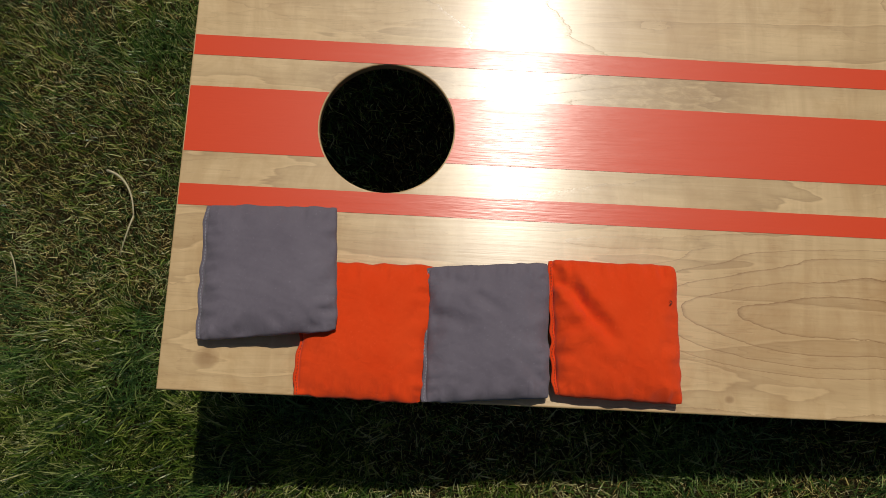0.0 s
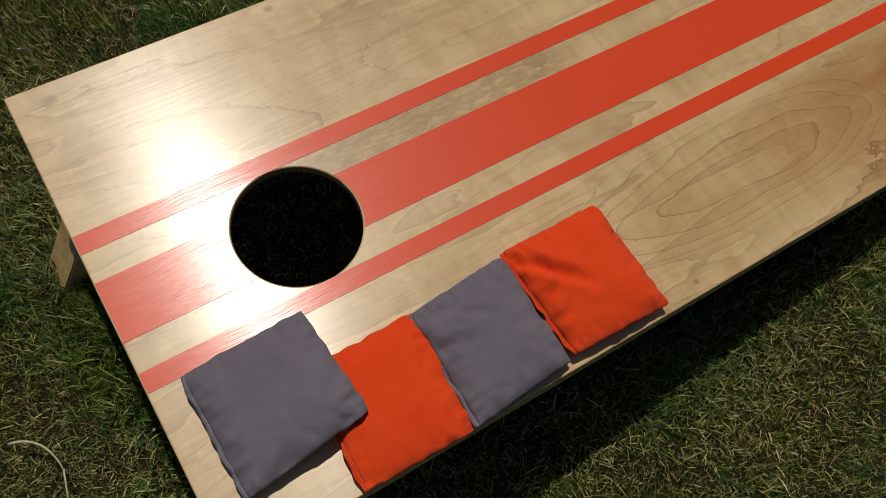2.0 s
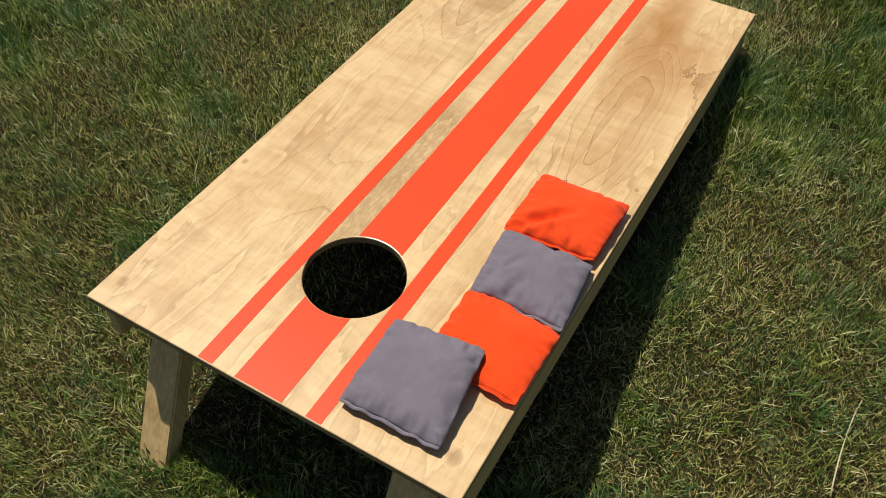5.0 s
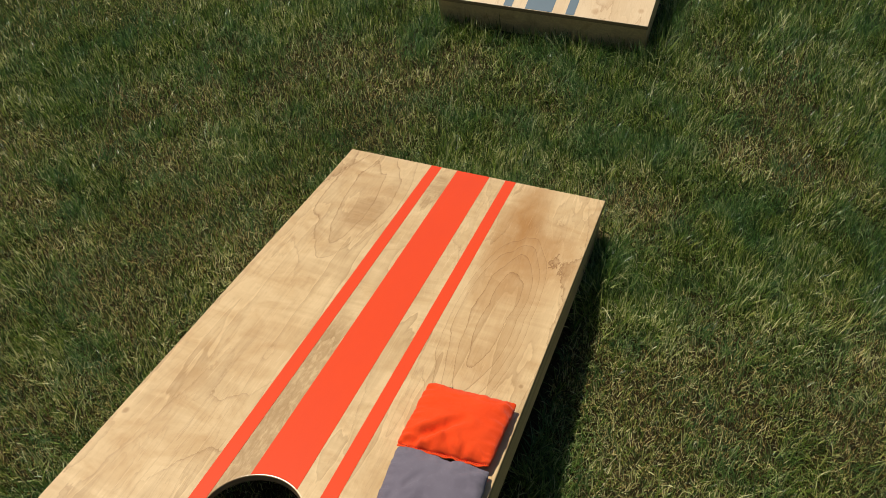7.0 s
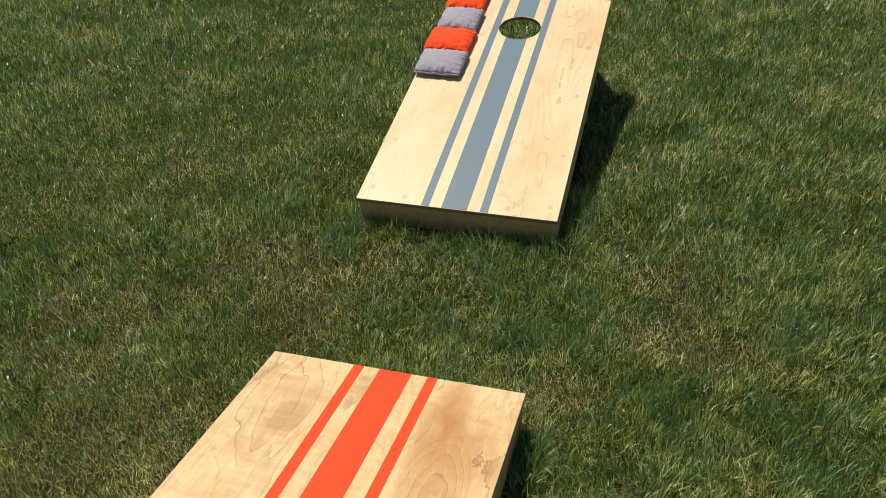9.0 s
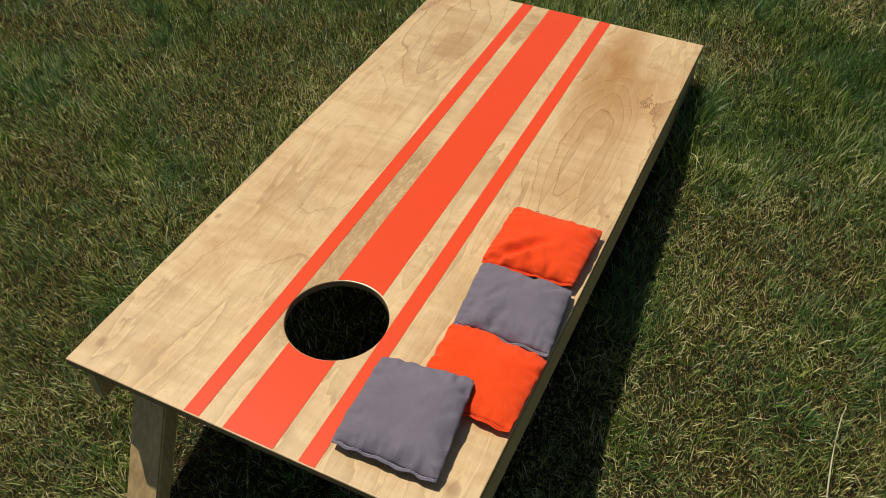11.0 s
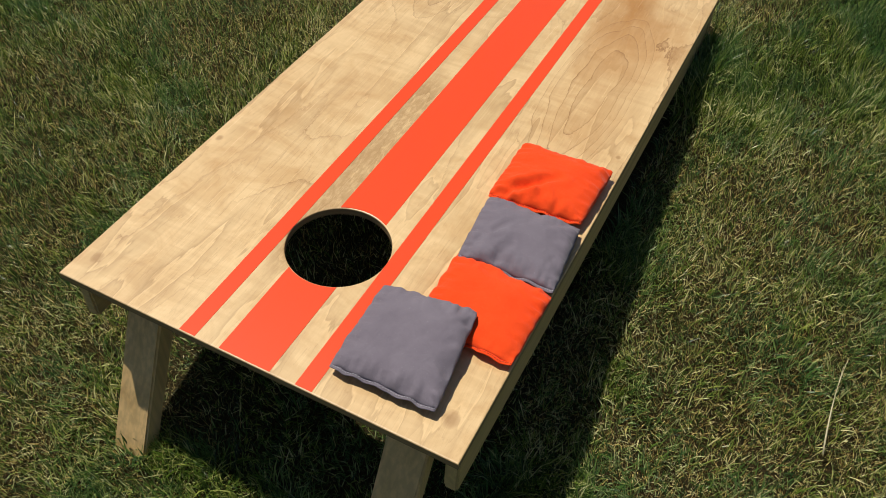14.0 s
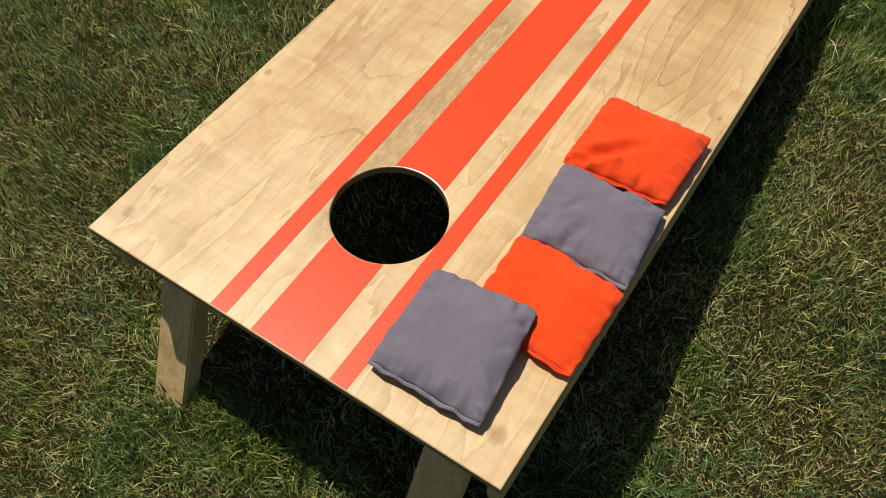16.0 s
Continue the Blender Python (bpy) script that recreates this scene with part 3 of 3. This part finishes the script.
# ---- bean bags ----
def bean_bag(m, quad, cloth, thread, label, seed, thick=0.026, lift=(0, 0, 0, 0), hem=0, folds=(), loop=None):
    """A square filled canvas bag with pinched corners, puckered rim and a stitched hem.
    quad: its corners on the deck, in turn; lift: how high each corner is raised; hem: the side that was closed last."""
    c = [Vector((*p, h)) for p, h in zip(quad, lift)]
    centre = sum(c, Vector()) / 4
    ob = root("bean_bag", m @ Matrix.Translation(centre), label, "bean bag", "bean bags on the boards")
    n = 48
    rnd = random.Random(seed)
    off = Vector((rnd.uniform(0, 50), rnd.uniform(0, 50), 0))
    # short puckers that run in from the seams
    pucks = []
    for side in range(4):
        for k in range(rnd.randint(3, 6)):
            at = rnd.uniform(-0.95, 0.95)
            to, reach = at * rnd.uniform(0.55, 0.95), 1 - rnd.uniform(0.12, 0.42)
            p, q = ((at, -1), (to, -reach)), ((1, at), (reach, to))
            (fa, fb), (ga, gb) = (p, q, ((at, 1), (to, reach)), ((-1, at), (-reach, to)))[side]
            pucks.append((fa, fb, ga, gb, 0.17 * rnd.random() ** 1.6, rnd.uniform(0.04, 0.09)))
    folds = tuple(folds) + tuple(pucks)

    def spot(a, b):
        """Rim-level place for a, b in -1..1."""
        u, v = (a + 1) / 2, (b + 1) / 2
        p = c[0] * (1 - u) * (1 - v) + c[1] * u * (1 - v) + c[2] * u * v + c[3] * (1 - u) * v
        edge = max(abs(a), abs(b))
        puck = 1 + 0.022 * edge ** 6 * noise.noise(off + Vector((a * 5, b * 5, 3)))
        inset = 1 - 0.035 * (abs(a) * abs(b)) ** 8 - 0.014 * (1 - min(abs(a), abs(b)) ** 2) * edge ** 4
        return centre + (p - centre) * puck * inset

    def height(a, b):
        f = ((1 - abs(a) ** 4) * (1 - abs(b) ** 4)) ** 0.5
        k = max(0.0, f)
        lump = 0.10 * noise.noise(off + Vector((a * 1.7, b * 1.7, 0))) + 0.05 * noise.noise(off + Vector((a * 4, b * 4, 1)))
        edge = max(abs(a), abs(b))
        along = b if abs(a) > abs(b) else a
        pleat = noise.noise(off + Vector((along * 8.5, (2 if abs(a) > abs(b) else 5) + (a > 0) + (b > 0), 7))) * min(1.0, max(0.0, edge - 0.62) / 0.25)
        crease = -0.13 * math.exp(-((abs(noise.noise(off + Vector((a * 1.3, b * 1.3, 9)))) / 0.035) ** 2)) * (0.3 + 0.7 * edge)
        dent = 0.0
        for fa, fb, ga, gb, deep, wide in folds:
            ux, uy = ga - fa, gb - fb
            t = max(0.0, min(1.0, ((a - fa) * ux + (b - fb) * uy) / (ux * ux + uy * uy)))
            d = math.hypot(a - fa - ux * t, b - fb - uy * t) + 0.05 * noise.noise(off + Vector((a * 5, b * 5, 15)))
            dent += deep * (1 - 0.8 * t) * (math.exp(-(d / wide) ** 2) - 0.45 * math.exp(-((d - 1.7 * wide) / wide) ** 2))
        k2 = k * (0.80 + 0.28 * (1 - a * a) * (1 - b * b))
        return k, k2 * (1 + lump + crease * k - dent) + 0.34 * pleat * k ** 0.5

    bm = bmesh.new()
    top, bot = {}, {}
    rim = 0.42 * thick
    for i in range(n + 1):
        for j in range(n + 1):
            a = math.sin(math.pi / 2 * (2 * i / n - 1))
            b = math.sin(math.pi / 2 * (2 * j / n - 1))
            a, b = 0.35 * (2 * i / n - 1) + 0.65 * a, 0.35 * (2 * j / n - 1) + 0.65 * b
            p = spot(a, b)
            k, kt = height(a, b)
            wav = 0.0062 * max(abs(a), abs(b)) ** 4 * noise.noise(off + Vector((a * 4, b * 4, 20)))
            top[i, j] = bm.verts.new(p - centre + Vector((0, 0, rim + wav + (thick - rim) * kt)))
            if 0 < i < n and 0 < j < n:
                bot[i, j] = bm.verts.new(p - centre + Vector((0, 0, rim * (1 - k ** 0.6) + 0.0008)))
            else:
                bot[i, j] = top[i, j]
    for i in range(n):
        for j in range(n):
            bm.faces.new([top[i, j], top[i + 1, j], top[i + 1, j + 1], top[i, j + 1]])
            q = []
            for v in (bot[i, j], bot[i, j + 1], bot[i + 1, j + 1], bot[i + 1, j]):
                if v not in q:
                    q.append(v)
            if len(q) > 2 and bm.faces.get(q) is None:
                bm.faces.new(q)
    part("cloth_cover", bm, cloth, ob, "", True)

    # the hem: a folded lip along one side, with a row of stitches
    ends = ((-1, -1), (1, -1), (1, 1), (-1, 1))
    (a0, b0), (a1, b1) = ends[hem], ends[(hem + 1) % 4]
    outn = ((c[hem] + c[(hem + 1) % 4]) / 2 - centre)
    outn.z = 0
    outn.normalize()
    steps, ring = 40, 8
    bm = bmesh.new()
    rows, path = [], []
    for s in range(steps + 1):
        t = s / steps
        p = spot(a0 + (a1 - a0) * t, b0 + (b1 - b0) * t) - centre
        aa, bb = a0 + (a1 - a0) * t, b0 + (b1 - b0) * t
        p.z += rim + 0.0062 * noise.noise(off + Vector((aa * 4, bb * 4, 20)))
        p += outn * (0.0012 + 0.0034 * noise.noise(off + Vector((t * 8, 41, 0))))
        path.append(p)
        row = []
        for r in range(ring):
            g = 2 * math.pi * r / ring
            row.append(bm.verts.new(p + outn * 0.0034 * math.cos(g) + Vector((0, 0, 0.0012 * math.sin(g)))))
        rows.append(row)
    for s in range(steps):
        for r in range(ring):
            bm.faces.new([rows[s][r], rows[s][(r + 1) % ring], rows[s + 1][(r + 1) % ring], rows[s + 1][r]])
    bm.faces.new(rows[0])
    bm.faces.new(rows[-1][::-1])
    bmesh.ops.recalc_face_normals(bm, faces=bm.faces)
    lip = part("hem", bm, cloth, ob, "folded and stitched hem", True)
    bm = bmesh.new()
    for s in range(1, steps):
        p, q = path[s].lerp(path[s + 1], 0.15), path[s].lerp(path[s + 1], 0.75)
        up = Vector((0, 0, 0.0012))
        side = outn * 0.0005
        vs = [bm.verts.new(v) for v in (p + up - side, p + up + side, q + up + side, q + up - side)]
        vs2 = [bm.verts.new(v.co + Vector((0, 0, 0.0006))) for v in vs]
        bm.faces.new(vs2)
        for i in range(4):
            bm.faces.new([vs[i], vs[(i + 1) % 4], vs2[(i + 1) % 4], vs2[i]])
    if loop:
        la, lb = loop
        p = spot(la, lb) - centre + Vector((0, 0, rim + (thick - rim) * height(la, lb)[1] + 0.0006))
        bm2 = bmesh.new()
        ring_pts = [p + Vector((0.0022 * math.cos(g), 0.0030 * math.sin(g), 0.001)) for g in (0.2, 0.9, 1.57, 2.2, 2.9)]
        prev = None
        for q in ring_pts:
            quad_v = [bm2.verts.new(q + Vector(d) * 0.0006) for d in ((1, 0, 0), (0, 1, 0), (-1, 0, 0), (0, 0, -1))]
            if prev:
                for i in range(4):
                    bm2.faces.new([prev[i], prev[(i + 1) % 4], quad_v[(i + 1) % 4], quad_v[i]])
            prev = quad_v
        part("loose_thread", bm2, BLACK_THREAD, ob, "small loop of black thread")
    part("stitching", bm, thread, lip, "row of %s thread" % ("orange" if thread is ORANGE_THREAD else "pale"))
    return ob


LIGHT_GREY_CLOTH = canvas("faded_grey_duck_canvas", (0.28, 0.252, 0.298), (0.35, 0.32, 0.37))
FADED = (LIGHT_GREY_CLOTH, GREY_THREAD)
GREY = (GREY_CLOTH, GREY_THREAD)
ORANGE = (ORANGE_CLOTH, ORANGE_THREAD)
bean_bag(BOARD_1, [(0.306, 0.151), (0.309, 0.284), (0.158, 0.293), (0.160, 0.153)], *ORANGE, "orange canvas bean bag lying under the corner of a grey one", 11, 0.026, hem=3)
bean_bag(BOARD_1, [(0.308, 0.287), (0.297, 0.419), (0.149, 0.415), (0.160, 0.284)], *GREY, "dark grey canvas bean bag between two orange ones", 12, 0.034, hem=3,
         folds=((-0.95, 0.3, -0.3, 0.1, 0.38, 0.09), (-0.9, 0.85, -0.2, 0.6, 0.35, 0.09), (-0.2, 0.5, 0.3, 0.2, 0.22, 0.07), (0.9, -0.8, 0.5, -0.4, 0.35, 0.09)))
bean_bag(BOARD_1, [(0.294, 0.425), (0.298, 0.560), (0.146, 0.554), (0.146, 0.416)], *ORANGE, "orange canvas bean bag with a creased corner at the row's end", 13, 0.036, hem=3, loop=(0.80, 0.42),
         folds=((-0.98, 0.80, -0.1, -0.15, 0.75, 0.11), (-0.95, -0.1, -0.45, 0.1, 0.45, 0.09), (-0.75, 0.95, -0.55, 0.3, 0.45, 0.08)))
bean_bag(BOARD_1, [(0.254, 0.043), (0.238, 0.193), (0.100, 0.182), (0.103, 0.040)], *GREY, "dark grey canvas bean bag half resting on an orange one", 14, 0.030, folds=((0.2, -0.95, 0.0, -0.5, 0.2, 0.06), (0.65, -0.95, 0.45, -0.6, 0.25, 0.06), (-0.4, -0.95, -0.3, -0.6, 0.2, 0.07)), lift=(0.002, 0.022, 0.008, 0.001), hem=3)
for i, (outer, inner) in enumerate(((0.306, 0.156), (0.302, 0.149), (0.312, 0.144), (0.308, 0.140))):
    v0 = 0.007 + 0.143 * i
    bean_bag(BOARD_2, [(outer, v0), (outer + 0.002, v0 + 0.140), (inner + 0.002, v0 + 0.143), (inner, v0 + 0.002)],
             *(ORANGE if i % 2 == 0 else FADED), ("orange" if i % 2 == 0 else "light grey") + " canvas bean bag in a row on the board", 21 + i, 0.040, hem=1)


# ---- assumed fence at the far edge of the lawn, added for its dark band of shade ----
FENCE_M = pose(-4.9, 4.60, 0, 0, 0, math.degrees(math.atan2(0.64, 1.996)))
fence = root("fence", FENCE_M, "assumed timber fence behind the lawn, shade put into its near-black colour", "fence")
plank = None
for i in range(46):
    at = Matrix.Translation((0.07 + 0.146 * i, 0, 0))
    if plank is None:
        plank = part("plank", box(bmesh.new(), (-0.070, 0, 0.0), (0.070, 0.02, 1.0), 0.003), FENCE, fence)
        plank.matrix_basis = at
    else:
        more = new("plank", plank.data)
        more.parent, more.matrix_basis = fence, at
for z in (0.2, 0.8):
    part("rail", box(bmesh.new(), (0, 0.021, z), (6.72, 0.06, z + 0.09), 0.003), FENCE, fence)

# ---- dead stalks on the lawn ----
def stalk(points, radius):
    bm = bmesh.new()
    rows = []
    for k, p in enumerate(points):
        p = Vector(p)
        q = Vector(points[min(k + 1, len(points) - 1)]) - Vector(points[max(k - 1, 0)])
        q.normalize()
        a = q.cross(Vector((0, 0, 1))).normalized()
        b = q.cross(a)
        r = radius * (1 - 0.6 * k / len(points))
        rows.append([bm.verts.new(p + (a * math.cos(g) + b * math.sin(g)) * r) for g in (0, 1.26, 2.51, 3.77, 5.03)])
    for s in range(len(rows) - 1):
        for r in range(5):
            bm.faces.new([rows[s][r], rows[s][(r + 1) % 5], rows[s + 1][(r + 1) % 5], rows[s + 1][r]])
    bm.faces.new(rows[0])
    bm.faces.new(rows[-1][::-1])
    bmesh.ops.recalc_face_normals(bm, faces=bm.faces)
    return tagged(part("dead_stalk", bm, STRAW, None, "", True), "pale dead grass stalk bent over the lawn", "stalk", "dead stalks on the lawn")


def arc(x0, y0, x1, y1, bow, z0, z1, n=12):
    pts = []
    for i in range(n + 1):
        t = i / n
        nx, ny = -(y1 - y0), x1 - x0
        k = bow * 4 * t * (1 - t)
        pts.append((x0 + (x1 - x0) * t + nx * k, y0 + (y1 - y0) * t + ny * k, z0 + (z1 - z0) * t + 0.03 * t * (1 - t)))
    return pts


stalk(arc(-0.022, -0.257, 0.050, -0.204, 0.19, 0.026, 0.030), 0.0024)
stalk(arc(0.049, -0.204, 0.107, -0.221, 0.05, 0.030, 0.024), 0.0016)
stalk(arc(0.106, -0.394, 0.160, -0.380, 0.15, 0.030, 0.024), 0.0012)
stalk(arc(0.733, 0.345, 0.727, 0.505, 0.04, 0.022, 0.046), 0.0009)
stalk(arc(0.734, 0.345, 0.724, 0.490, 0.03, 0.021, 0.044), 0.0008)
